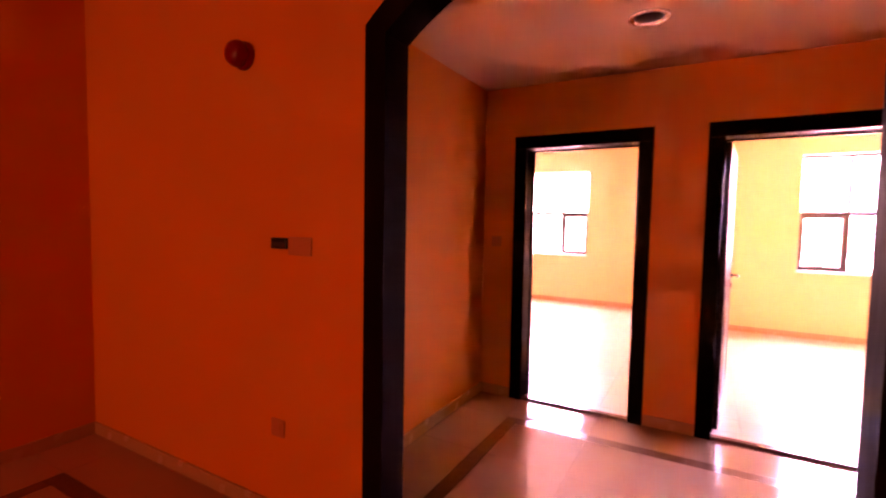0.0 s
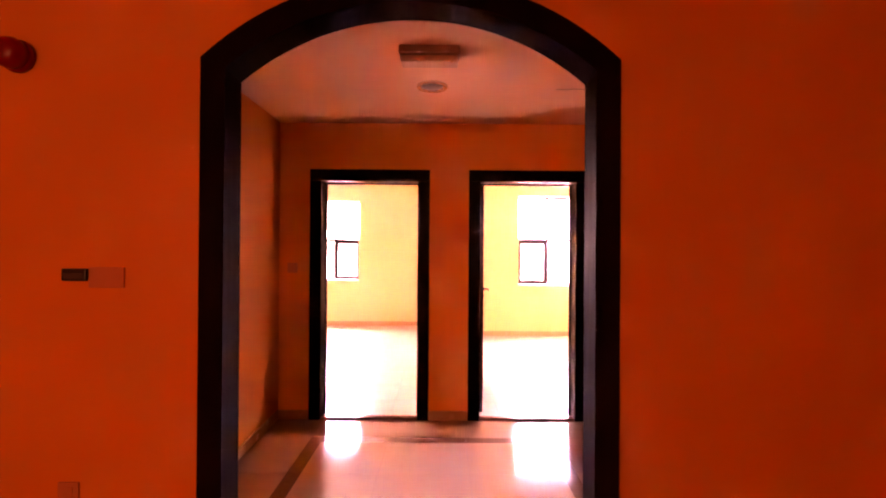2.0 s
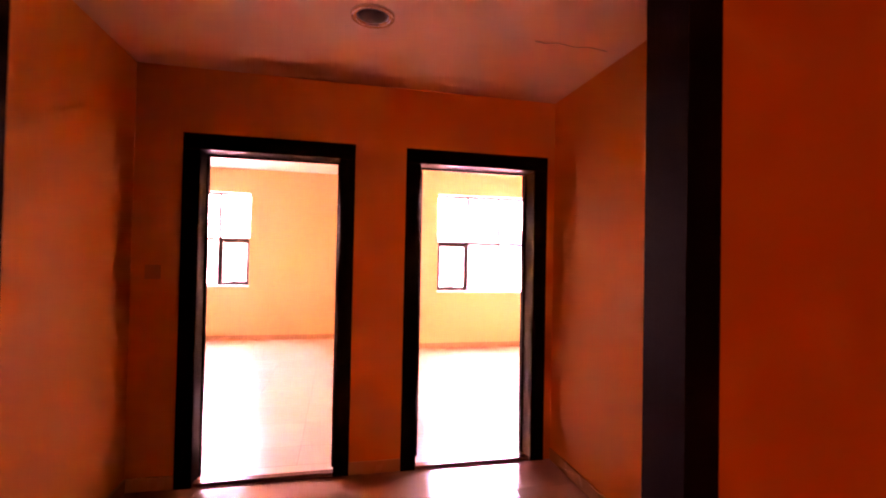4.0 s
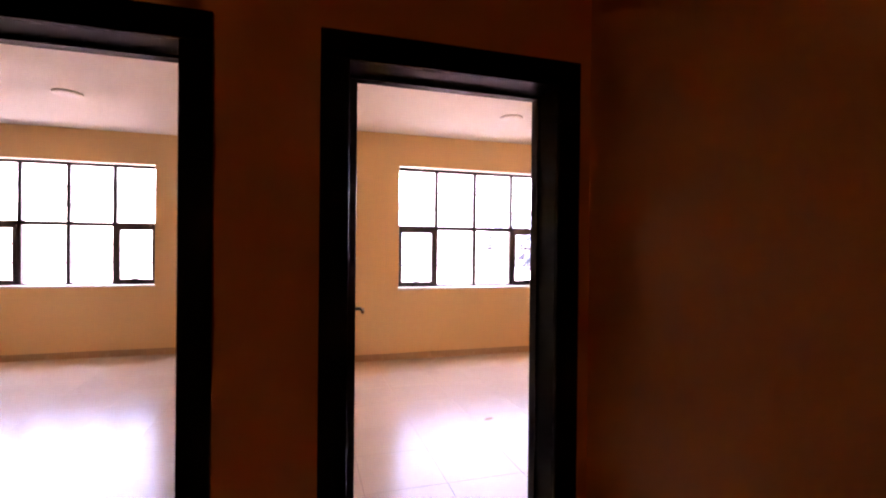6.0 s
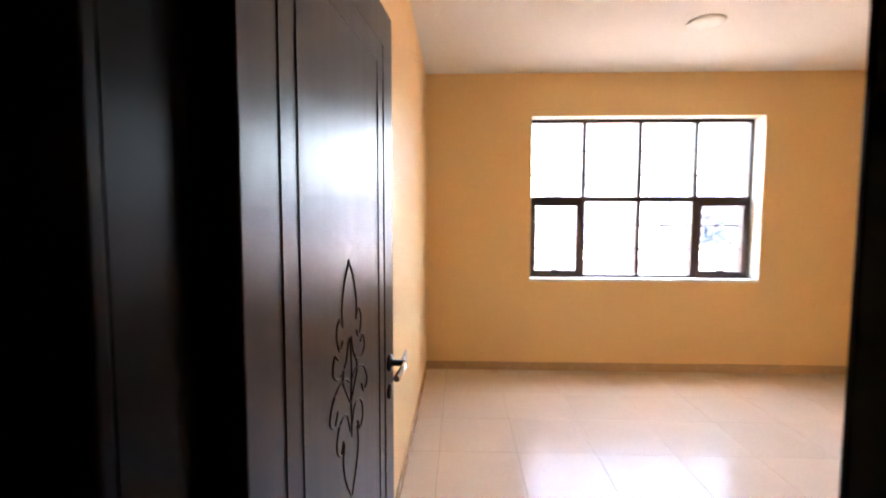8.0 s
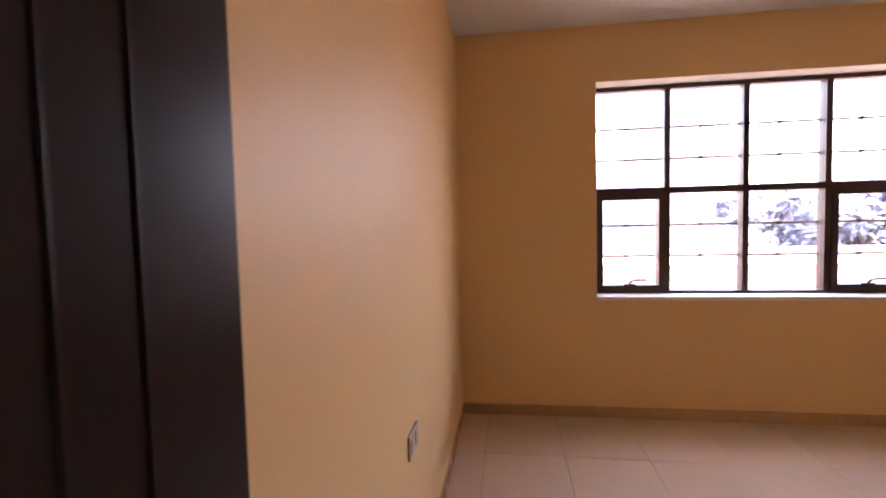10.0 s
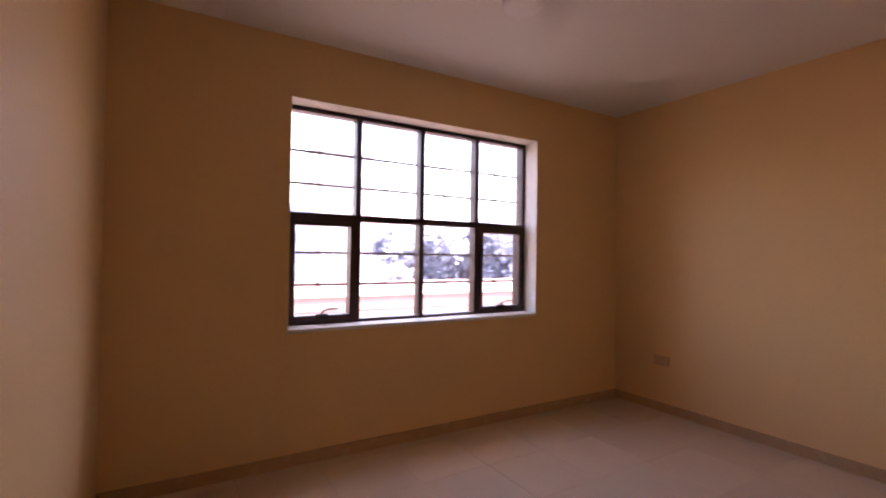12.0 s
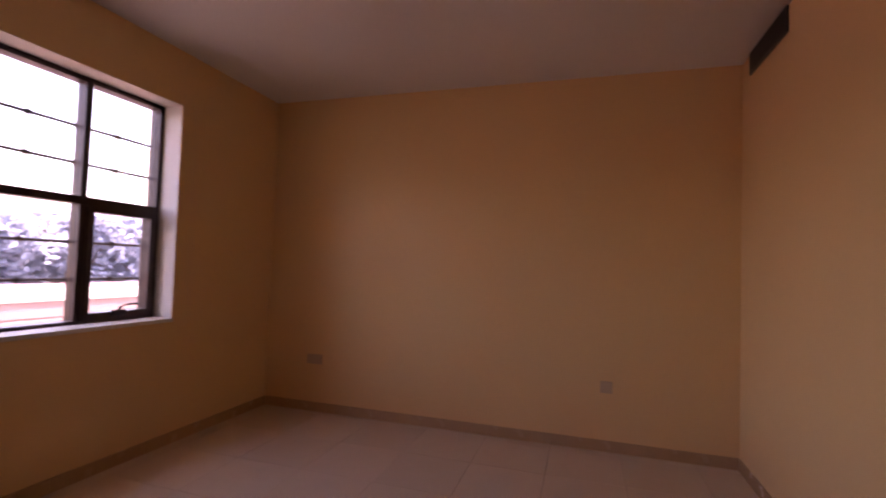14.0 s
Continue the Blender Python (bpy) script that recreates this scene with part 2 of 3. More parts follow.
window_wall("wall_window_1", R1X[0] - 0.2, R1X[1], W1, BACK_Y0, BACK_Y1)
window_wall("wall_window_2", R2X[0], R2X[1] + 0.2, W2, WIN_Y0, WIN_Y1)
for name, row, label in (
        ("wall_partition", (R1X[1], DOOR_Y1, 0, R2X[0], BACK_Y1, HALL_H), "cream painted partition between the two bedrooms"),
        ("wall_room_right", (R2X[1], DOOR_Y1, 0, R2X[1] + 0.2, WIN_Y0, HALL_H), "cream painted bedroom side wall with low sockets"),
        ("wall_room_left", (R1X[0] - 0.2, DOOR_Y1, 0, R1X[0], BACK_Y0, HALL_H), "cream painted bedroom side wall"),
        ("wall_vestibule_left", (VESTX[0] - 0.15, ARCH_Y1, 0, VESTX[0], DOOR_Y0, HALL_H), "side wall of the small lobby, warm bounce light in its terracotta colour"),
        ("wall_vestibule_right", (VESTX[1], ARCH_Y1, 0, VESTX[1] + 0.15, DOOR_Y0, HALL_H), "side wall of the small lobby, warm bounce light in its terracotta colour"),
        ("wall_hall_right", (HALLX[1], HALLY, 0, HALLX[1] + 0.2, ARCH_Y1, HALL_H), "side wall of the hall, warm bounce light in its terracotta colour")):
    setting(name, boxes(row), HALLPAINT if "terracotta" in label else PAINT, label, "wall")
setting("wall_hall_left", boxes((HALLX[0] - 0.2, HALLY, 0, HALLX[0], ARCH_Y1, HALL_H)), HALLPAINT, "side wall of the hall, warm bounce light in its terracotta colour", "wall")
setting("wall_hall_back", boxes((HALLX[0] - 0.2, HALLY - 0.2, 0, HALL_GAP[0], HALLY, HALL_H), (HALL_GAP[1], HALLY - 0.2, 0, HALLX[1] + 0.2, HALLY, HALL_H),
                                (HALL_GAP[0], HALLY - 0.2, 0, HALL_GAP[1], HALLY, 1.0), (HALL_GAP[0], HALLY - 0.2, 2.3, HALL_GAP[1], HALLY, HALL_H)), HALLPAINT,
        "back wall of the hall with an added window, warm bounce light in its terracotta colour", "wall")
# unseen window, added so that what enters the hall is tinted amber
amber = thing("added_window", (HALL_GAP[0], HALLY - 0.1, 1.0), "unseen amber glazed window added to the hall's back wall to warm its light", "window", kind="structure")
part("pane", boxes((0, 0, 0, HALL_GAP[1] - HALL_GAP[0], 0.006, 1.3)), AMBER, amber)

# ---- ceilings ----
setting("ceiling_room_1", boxes((R1X[0], DOOR_Y1, ROOM_H, R1X[1], BACK_Y0, HALL_H + 0.1)), WHITE, "plain white painted bedroom ceiling", "ceiling")
setting("ceiling_room_2", boxes((R2X[0], DOOR_Y1, ROOM_H, R2X[1], WIN_Y0, HALL_H + 0.1)), WHITE, "plain white painted bedroom ceiling", "ceiling")
setting("ceiling_vestibule", boxes((VESTX[0], ARCH_Y1, VEST_H, VESTX[1], DOOR_Y0, HALL_H + 0.1)), HALLWHITE, "lobby ceiling with a hairline crack, warm bounce light in its cream colour", "ceiling")
setting("ceiling_hall", boxes((HALLX[0], HALLY, HALL_H - 0.001, HALLX[1], ARCH_Y0, HALL_H + 0.1)), HALLWHITE, "plain hall ceiling, warm bounce light in its cream colour", "ceiling")
setting("roof", boxes((R1X[0] - 0.4, HALLY - 0.4, HALL_H + 0.101, R2X[1] + 0.4, WIN_Y1, HALL_H + 0.35), (R1X[0] - 0.4, WIN_Y1, HALL_H + 0.101, R2X[0], BACK_Y1, HALL_H + 0.35)), ROOFTOP, "pale rendered roof slab over the flat", "roof")
setting("ceiling_crack", tube([(1.62 + 0.06 * i, -0.925 + 0.012 * math.sin(i * 2.1), VEST_H - 0.001) for i in range(8)], 0.003, 6), DIRT, "thin dark hairline crack in the lobby ceiling", "crack")

# ---- floors: a grout bed, with the tiles laid on it further down ----
setting("floor_bed", boxes((R1X[0] - 0.2, HALLY - 0.2, -0.2, R2X[1] + 0.2, WIN_Y1, -0.004), (R1X[0] - 0.2, WIN_Y1, -0.2, R2X[0], BACK_Y1, -0.004)), GROUT, "grey grout bed under the polished floor tiles", "floor")

# ---- arch surround ----
arch = thing("arch_surround", (ARCH_C, ARCH_Y0, 0), "dark espresso wood surround of the arched hall opening", "door frame", kind="structure")


def band(inner, outer, y0, y1):
    bm = slab(outer + inner[::-1], y0, y1)
    bm.transform(Matrix.Translation((-ARCH_C, -ARCH_Y0, 0)))
    return bm


part("casing", band(arch_line(0, 0, 0), arch_line(0.1, 0.045, 0.105), ARCH_Y0 - 0.025, ARCH_Y0 - 0.001), ARCHWOOD, arch)
part("lining", band(arch_line(0.003, 0.001, 0.003), arch_line(0.024, 0.011, 0.024), ARCH_Y0, ARCH_Y1 + 0.002), ARCHWOOD, arch)


# ---- door frames, thresholds and leaf ----
def door_frame(name, d):
    w, t = d[1] - d[0], DOOR_Y1 - DOOR_Y0
    f = thing(name, (d[0], DOOR_Y0, 0), "dark espresso wood door frame with flat casings", "door frame", "bedroom door frames", "structure")
    for y0, y1 in ((-0.022, -0.001), (t + 0.001, t + 0.015)):
        part("casing_side", boxes((-0.1, y0, 0, 0, y1, DOOR_TOP), bevel=0.004), FRAMEWOOD, f)
        part("casing_side", boxes((w, y0, 0, w + 0.1, y1, DOOR_TOP), bevel=0.004), FRAMEWOOD, f)
        part("casing_head", boxes((-0.1, y0, DOOR_TOP, w + 0.1, y1, DOOR_TOP + 0.1), bevel=0.004), FRAMEWOOD, f)
    part("jamb", boxes((-0.029, 0, 0, 0, t, DOOR_TOP), (0, t - 0.07, 0, 0.012, t - 0.05, DOOR_TOP - 0.012)), FRAMEWOOD, f)
    part("jamb", boxes((w, 0, 0, w + 0.029, t, DOOR_TOP), (w - 0.012, t - 0.07, 0, w, t - 0.05, DOOR_TOP - 0.012)), FRAMEWOOD, f)
    part("head", boxes((-0.029, 0, DOOR_TOP, w + 0.029, t, DOOR_TOP + 0.029), (0.0, t - 0.07, DOOR_TOP - 0.012, w, t - 0.05, DOOR_TOP)), FRAMEWOOD, f)
    part("threshold", boxes((0, 0.0, -0.004, w, 0.055, 0.02), bevel=0.004), BORDER, f, "dark brown stone threshold strip")
    return f


door_frame("door_frame_1", D1)
door_frame("door_frame_2", D2)

LEAF_W, LEAF_H, LEAF_T = 0.815, 2.04, 0.042


def door_leaf(at, rz):
    """A leaf with its hinge line at x = 0, its face to +y, and its width along x."""
    d = thing("door_1", at, "dark brown veneered bedroom door with carved floral panel, standing open", "door", rz=rz)
    part("leaf", boxes((0, -LEAF_T / 2, 0, LEAF_W, LEAF_T / 2, LEAF_H), bevel=0.003), WOOD, d)
    for s in (1, -1):
        y = s * (LEAF_T / 2)
        for inset in (0.105, 0.165):
            x0, x1, z0, z1 = inset, LEAF_W - inset, inset + 0.02, LEAF_H - inset
            for row in ((x0, z0, x0 + 0.003, z1), (x1 - 0.003, z0, x1, z1), (x0, z0, x1, z0 + 0.003), (x0, z1 - 0.003, x1, z1)):
                part("groove_moulding", boxes((row[0], y - 0.0025, row[1], row[2], y + 0.0025, row[3]), bevel=0.001), WOOD, d)
    cx, cz = LEAF_W * 0.5, 1.123
    for s in (1, -1):
        y = s * LEAF_T / 2
        for side in (1, -1):
            strands = [
                [(0.0, 0.33), (0.022, 0.27), (0.034, 0.21), (0.030, 0.16)],
                [(0.0, -0.33), (0.026, -0.26), (0.036, -0.2), (0.030, -0.15)],
                [(0.030, 0.16), (0.046, 0.185), (0.058, 0.15), (0.046, 0.105), (0.032, 0.125)],
                [(0.006, 0.12), (0.02, 0.06), (0.05, 0.035), (0.074, 0.06), (0.066, 0.10), (0.052, 0.085)],
                [(0.004, 0.0), (0.03, 0.02), (0.07, 0.0), (0.088, -0.05), (0.07, -0.075), (0.056, -0.045)],
                [(0.002, -0.06), (0.02, -0.02), (0.034, 0.02), (0.024, 0.06)],
                [(0.004, -0.14), (0.02, -0.08), (0.052, -0.09), (0.062, -0.14), (0.046, -0.17), (0.034, -0.14)],
                [(0.0, 0.12), (0.006, 0.04), (0.002, -0.06), (0.004, -0.16)]]
            for k, strand in enumerate(strands):
                if k == 7 and side < 0:
                    continue
                smooth = []
                pts = [Vector((1.4 * a * side, 0.79 * b)) for a, b in strand]
                for i in range(len(pts) - 1):
                    p0, p1, p2, p3 = pts[max(i - 1, 0)], pts[i], pts[i + 1], pts[min(i + 2, len(pts) - 1)]
                    for j in range(5):
                        u = j / 5
                        smooth.append(0.5 * (2 * p1 + (p2 - p0) * u + (2 * p0 - 5 * p1 + 4 * p2 - p3) * u * u + (3 * p1 - p0 - 3 * p2 + p3) * u ** 3))
                smooth.append(pts[-1])
                part("carved_scroll", tube([(cx + p.x, y, cz + p.y) for p in smooth], 0.0028, 6), WOOD, d)
    hx, hz = LEAF_W - 0.06, 1.052
    for s in (1, -1):
        y = s * LEAF_T / 2
        h = part("handle", lathe([(0.025, 0), (0.026, 0.004), (0.022, 0.009), (0.01, 0.011), (0.009, 0.05)], 24, Matrix.Translation((hx, y, hz)) @ pose(0, 0, 0, -90 * s)), BLACK, d, "black door handle with chrome grip")
        part("grip", tube([(hx, y + s * 0.045, hz), (hx - 0.03, y + s * 0.052, hz), (hx - 0.12, y + s * 0.05, hz - 0.004)], 0.009, 10), CHROME, h)
        part("keyhole_rose", lathe([(0.022, 0), (0.023, 0.004), (0.018, 0.009), (0.004, 0.0095)], 24, Matrix.Translation((hx, y, hz - 0.085)) @ pose(0, 0, 0, -90 * s)), BLACK, d)
    part("latch_plate", boxes((LEAF_W - 0.0005, -0.011, hz - 0.13, LEAF_W + 0.002, 0.011, hz + 0.07)), CHROME, d, "chrome latch plate on the edge")
    for z in (0.25, 1.05, 1.8):
        part("hinge", lathe([(0.007, 0), (0.007, 0.1)], 12, Matrix.Translation((-0.005, LEAF_T / 2 + 0.002, z))), CHROME, d)
    return d


door_leaf((D2[0] + 0.024, 0.112, 0.014), 85)


# ---- windows ----
REVEAL_D = 0.165


def window(name, w, wall_y, panes, casements):
    W, H, D = w[1] - w[0], HEAD - SILL, 0.085
    f = thing(name, (w[0], wall_y + REVEAL_D, SILL), "dark bronze aluminium window with small panes and corner casements", "window", "bedroom windows", "structure")
    e = 0.035
    part("window_frame", boxes((0, 0, 0, W, D, e), (0, 0, H - e, W, D, H), (0, 0, e, e, D, H - e), (W - e, 0, e, W, D, H - e)), BRONZE, f)
    mid = 0.78
    part("transom", boxes((e, -0.004, mid - 0.024, W - e, D + 0.004, mid + 0.024)), BRONZE, f)
    xs = [W * i / panes for i in range(panes + 1)]
    for x in xs[1:-1]:
        part("mullion", boxes((x - 0.021, 0.002, e, x + 0.021, D - 0.002, mid - 0.024)), BRONZE, f)
        part("mullion", boxes((x - 0.021, 0.002, mid + 0.024, x + 0.021, D - 0.002, H - e)), BRONZE, f)
    for i in range(panes):
        x0, x1 = (e if i == 0 else xs[i] + 0.021), (W - e if i == panes - 1 else xs[i + 1] - 0.021)
        for low in (1, 0):
            z0, z1 = (e, mid - 0.024) if low else (mid + 0.024, H - e)
            a0, a1, b0, b1 = x0, x1, z0, z1
            if low and i in casements:
                c = 0.042
                s = part("casement", boxes((x0, -0.012, z0, x1, D - 0.01, z0 + c), (x0, -0.012, z1 - c, x1, D - 0.01, z1), (x0, -0.012, z0 + c, x0 + c, D - 0.01, z1 - c), (x1 - c, -0.012, z0 + c, x1, D - 0.01, z1 - c)), BRONZE, f)
                cx = (x0 + x1) / 2
                part("stay_handle", tube([(cx - 0.02, -0.016, z0 + c), (cx + 0.0, -0.03, z0 + c + 0.03), (cx + 0.03, -0.045, z0 + c + 0.045), (cx + 0.1, -0.05, z0 + c + 0.045)], 0.008, 8), BLACK, s)
                part("handle_base", boxes((cx - 0.055, -0.024, z0 + 0.012, cx + 0.035, -0.011, z0 + c + 0.012), bevel=0.003), BLACK, s)
                a0, a1, b0, b1 = x0 + c, x1 - c, z0 + c, z1 - c
            g = part("pane", boxes((a0, 0.02, b0, a1, 0.025, b1)), GLASS, f)
            g.visible_shadow = False
    for z in (0.288, 0.522, 1.022, 1.256):
        part("grille_bar", tube([(0.001, 0.108, z), (W - 0.001, 0.108, z)], 0.0095, 8), BRONZE, f, "thin dark steel grille bar")
        for i in range(panes * 2 - 1):
            x = W * (i + 1) / (panes * 2)
            part("grille_tip", boxes((x - 0.016, 0.098, z - 0.011, x + 0.016, 0.118, z + 0.011), (x - 0.004, 0.1, z - 0.018, x + 0.004, 0.116, z + 0.018)), BRONZE, f)
    r = 0.004
    part("reveal", boxes((0, -REVEAL_D, H - r, W, -0.001, H + 0.0)), REVEAL, f, "white painted reveal lit by the window")
    part("reveal", boxes((0, -REVEAL_D, 0.014, r, -0.001, H - r)), REVEAL, f)
    part("reveal", boxes((W - r, -REVEAL_D, 0.014, W, -0.001, H - r)), REVEAL, f)
    part("window_sill", boxes((-0.004, -REVEAL_D - 0.008, -0.012, W + 0.004, -0.001, 0.014), bevel=0.003), REVEAL, f, "narrow white painted window sill")
    return f


window("window_1", W1, BACK_Y0, 4, (0, 3))
window("window_2", W2, WIN_Y0, 4, (0, 3))


# ---- lamps, plates and fixtures ----
def downlight(at, r, well):
    d = thing("ceiling_light", at, "round recessed ceiling downlight with chrome rim, switched off" if well else "round white flush ceiling light, switched off", "ceiling light")
    if well:
        part("rim", lathe([(r, 0), (r, -0.008), (r * 0.94, -0.014), (r * 0.74, -0.010), (r * 0.72, -0.001)], 40), CHROME, d, "polished chrome rim")
        part("lens", lathe([(r * 0.72, -0.002), (r * 0.6, -0.006), (r * 0.3, -0.009), (0.01, -0.01)], 40), LENS, d, "dark lamp lens")
    else:
        part("rim", lathe([(r, 0), (r, -0.012), (r * 0.96, -0.018), (r * 0.86, -0.02)], 40), OPAL, d)
        part("diffuser", lathe([(r * 0.86, -0.019), (r * 0.8, -0.022), (r * 0.4, -0.024), (0.01, -0.025)], 40), OPAL, d)
    return d


downlight((0.777, -0.965, VEST_H), 0.105, True)
downlight((3.17, 2.88, ROOM_H), 0.12, False)
downlight((-1.1, 3.45, ROOM_H), 0.12, False)

em = thing("emergency_light", (0.777, -1.54, VEST_H), "grey oblong emergency light on the lobby ceiling", "emergency light")
part("housing", boxes((-0.165, -0.06, -0.05, 0.165, 0.06, 0), bevel=0.012), GREYPLASTIC, em)
part("diffuser", boxes((-0.155, -0.05, -0.088, 0.155, 0.05, -0.0505), bevel=0.011), COVER, em, "frosted light cover")
part("indicator", lathe([(0.006, 0), (0.006, -0.004), (0.003, -0.006)], 12, Matrix.Translation((0.12, -0.045, -0.086))), CHROME, em)

al = thing("fire_alarm_sounder", (-0.897, ARCH_Y0, 2.252), "dark red round fire alarm sounder on the wall", "fire alarm")
face = pose(0, 0, 0, 90)
part("base", lathe([(0.066, 0), (0.068, 0.012), (0.064, 0.03)], 36, face), RED, al)
part("dome", lathe([(0.062, 0.0305), (0.063, 0.055), (0.052, 0.078), (0.03, 0.088), (0.005, 0.09)], 36, face), RED, al)


def plate(name, at, rz, w, h, rockers, label, category, mat=PLASTIC):
    """A wall plate whose face looks to -y before it is turned by rz."""
    p = thing(name, at, label, category, rz=rz)
    part("plate", boxes((-w / 2, -0.009, -h / 2, w / 2, 0, h / 2), bevel=0.003), mat, p)
    for i in range(rockers):
        a = -w / 2 + w * (i + 0.5) / rockers
        part("rocker", boxes((a - 0.02, -0.0125, -h * 0.28, a + 0.02, -0.0091, h * 0.28), bevel=0.0015), mat, p)
    return p


th = thing("thermostat", (-0.655, ARCH_Y0, 1.355), "black thermostat display beside a blank plate", "thermostat")
part("body", boxes((-0.05, -0.018, -0.026, 0.05, 0, 0.026), bevel=0.004), BLACK, th)
part("display", boxes((-0.04, -0.0195, -0.016, 0.04, -0.0181, 0.006)), LENS, th, "dark display strip")
plate("blank_plate", (-0.527, ARCH_Y0, 1.345), 0, 0.145, 0.085, 0, "low reddish-grey blank wall plate beside the thermostat", "wall plate", SMUDGE)
plate("wall_socket", (-0.675, ARCH_Y0, 0.46), 0, 0.086, 0.086, 1, "small beige wall socket low on the hall wall", "socket", SMUDGE)
plate("light_switch", (-0.445, DOOR_Y0, 1.31), 0, 0.086, 0.086, 1, "dull terracotta light switch beside the doorway", "switch", SMUDGE)
plate("wall_socket", (R2X[1], 3.49, 0.46), -90, 0.15, 0.086, 2, "dull beige double socket low on the bedroom wall", "socket", SOCKET)
plate("wall_socket", (R2X[1], 1.02, 0.47), -90, 0.086, 0.086, 1, "dull beige single socket low on the bedroom wall", "socket", SOCKET)
plate("wall_socket", (R2X[0], 2.16, 0.66), 90, 0.15, 0.086, 2, "pale double socket low on the bedroom wall", "socket", PLASTIC)

vent = thing("air_vent", (4.91, DOOR_Y1, 2.745), "grey slatted air conditioning grille high on the wall", "air vent")
part("frame", boxes((-0.3, 0, -0.075, 0.3, 0.012, -0.057), (-0.3, 0, 0.057, 0.3, 0.012, 0.075), (-0.3, 0, -0.057, -0.282, 0.012, 0.057), (0.282, 0, -0.057, 0.3, 0.012, 0.057)), VENTM, vent)
part("backing", boxes((-0.282, 0, -0.057, 0.282, 0.002, 0.057)), BLACK, vent)
slat = mesh_of("slat", boxes((-0.281, -0.009, -0.001, 0.281, 0.009, 0.001)), VENTM)
for i in range(7):
    s = new("slat", slat)
    s.parent, s.matrix_basis = vent, pose(0, 0.01, -0.048 + 0.016 * i, 35)

# ---- outside ----
setting("ground", boxes((-2000, -2000, -3.4, 2000, 2000, -3.2)), SAND, "pale sandy ground outside reaching the horizon", "ground")
nb = thing("neighbour_building", (3.0, 15.0, -3.2), "low pale pink rendered building with a flat parapet", "building")
part("wall", boxes((-14, 0, 0, 22, 8, 3.27)), ROOFTOP, nb)
part("parapet", boxes((-14.1, -0.12, 3.27, 22.1, 0.1, 3.57)), REVEAL, nb, "white parapet coping")
for i in range(10):
    part("cladding_board", boxes((-14, -0.05 - 0.004 * (i % 2), 0.3 + 0.28 * i, 22, 0.0, 0.54 + 0.28 * i), bevel=0.01), ROOFTOP, nb)


def tower(at, w, d, h, floors, bays, wall, glazing, label):
    b = thing("apartment_tower", at, label, "building", "far towers")
    part("wall", boxes((-w / 2, 0, 0, w / 2, d, h)), wall, b)
    part("roof", boxes((-w / 2 - 0.2, -0.2, h, w / 2 + 0.2, d + 0.2, h + 0.5)), wall, b)
    pane = mesh_of("window", boxes((-w / bays * 0.3, -0.12, 0, w / bays * 0.3, -0.01, h / floors * 0.55)), glazing)
    for i in range(floors):
        for j in range(bays):
            o = new("window", pane)
            o.parent, o.matrix_basis = b, pose(-w / 2 + w * (j + 0.5) / bays, 0, h * (i + 0.25) / floors)


tower((17.2, 66, -3.2), 5, 8, 11, 4, 3, FARWALL, FARGLASS, "far apartment block with blue-grey haze in its colour")
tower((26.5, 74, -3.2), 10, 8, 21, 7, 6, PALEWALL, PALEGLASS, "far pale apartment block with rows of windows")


def tree(at, height, spread, seed):
    """A tapered trunk, forking limbs and a crown of many small leaf blades in loose clumps."""
    rnd = random.Random(seed)
    t = thing("tree", at, "leafy tree with blue haze in its leaf colour, behind the low building", "tree", "trees behind the low building")
    fork = height * 0.22
    part("trunk", lathe([(0.24, 0), (0.17, fork * 0.4), (0.13, fork), (0.06, height * 0.7)], 10), BARK, t)
    verts, faces = [], []
    for k in range(9):
        a, out = k * 2.4 + rnd.random(), spread * rnd.uniform(0.45, 0.85)
        tip = Vector((math.cos(a) * out, math.sin(a) * out, height * rnd.uniform(0.3, 0.88)))
        base = Vector((0, 0, fork * rnd.uniform(0.8, 1.2)))
        part("limb", tube([base, base.lerp(tip, 0.5) + Vector((0, 0, 0.25)), tip], 0.05, 6), BARK, t)
        for c in range(7):
            centre = tip + Vector((rnd.gauss(0, spread * 0.22), rnd.gauss(0, spread * 0.22), rnd.gauss(0, height * 0.07)))
            size = spread * rnd.uniform(0.16, 0.3)
            for q in range(60):
                p = centre + Vector((rnd.gauss(0, 1), rnd.gauss(0, 1), rnd.gauss(0, 0.7))) * size * 0.8
                u = Vector((rnd.gauss(0, 1), rnd.gauss(0, 1), rnd.gauss(0, 1))).normalized()
                v = u.orthogonal().normalized()
                n, leaf = len(verts), rnd.uniform(0.22, 0.42)
                verts += [p - u * leaf, p + v * leaf * 0.45, p + u * leaf, p - v * leaf * 0.45]
                faces.append((n, n + 1, n + 2, n + 3))
    me = bpy.data.meshes.new("crown")
    me.from_pydata([tuple(p) for p in verts], [], faces)
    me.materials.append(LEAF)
    crown = new("crown", me)
    crown.parent = t


for k in range(11):
    tree((20.5 + 2.1 * k + (k % 2) * 0.6, 38 + 3.5 * ((k * 5) % 3), -3.2), 8.0 - 0.22 * abs(k - 4) + 0.6 * (k % 2), 3.2 - 0.25 * (k % 3), 11 + k)

# ---- skirting and tiles, piece by piece ----
SK = 0.08


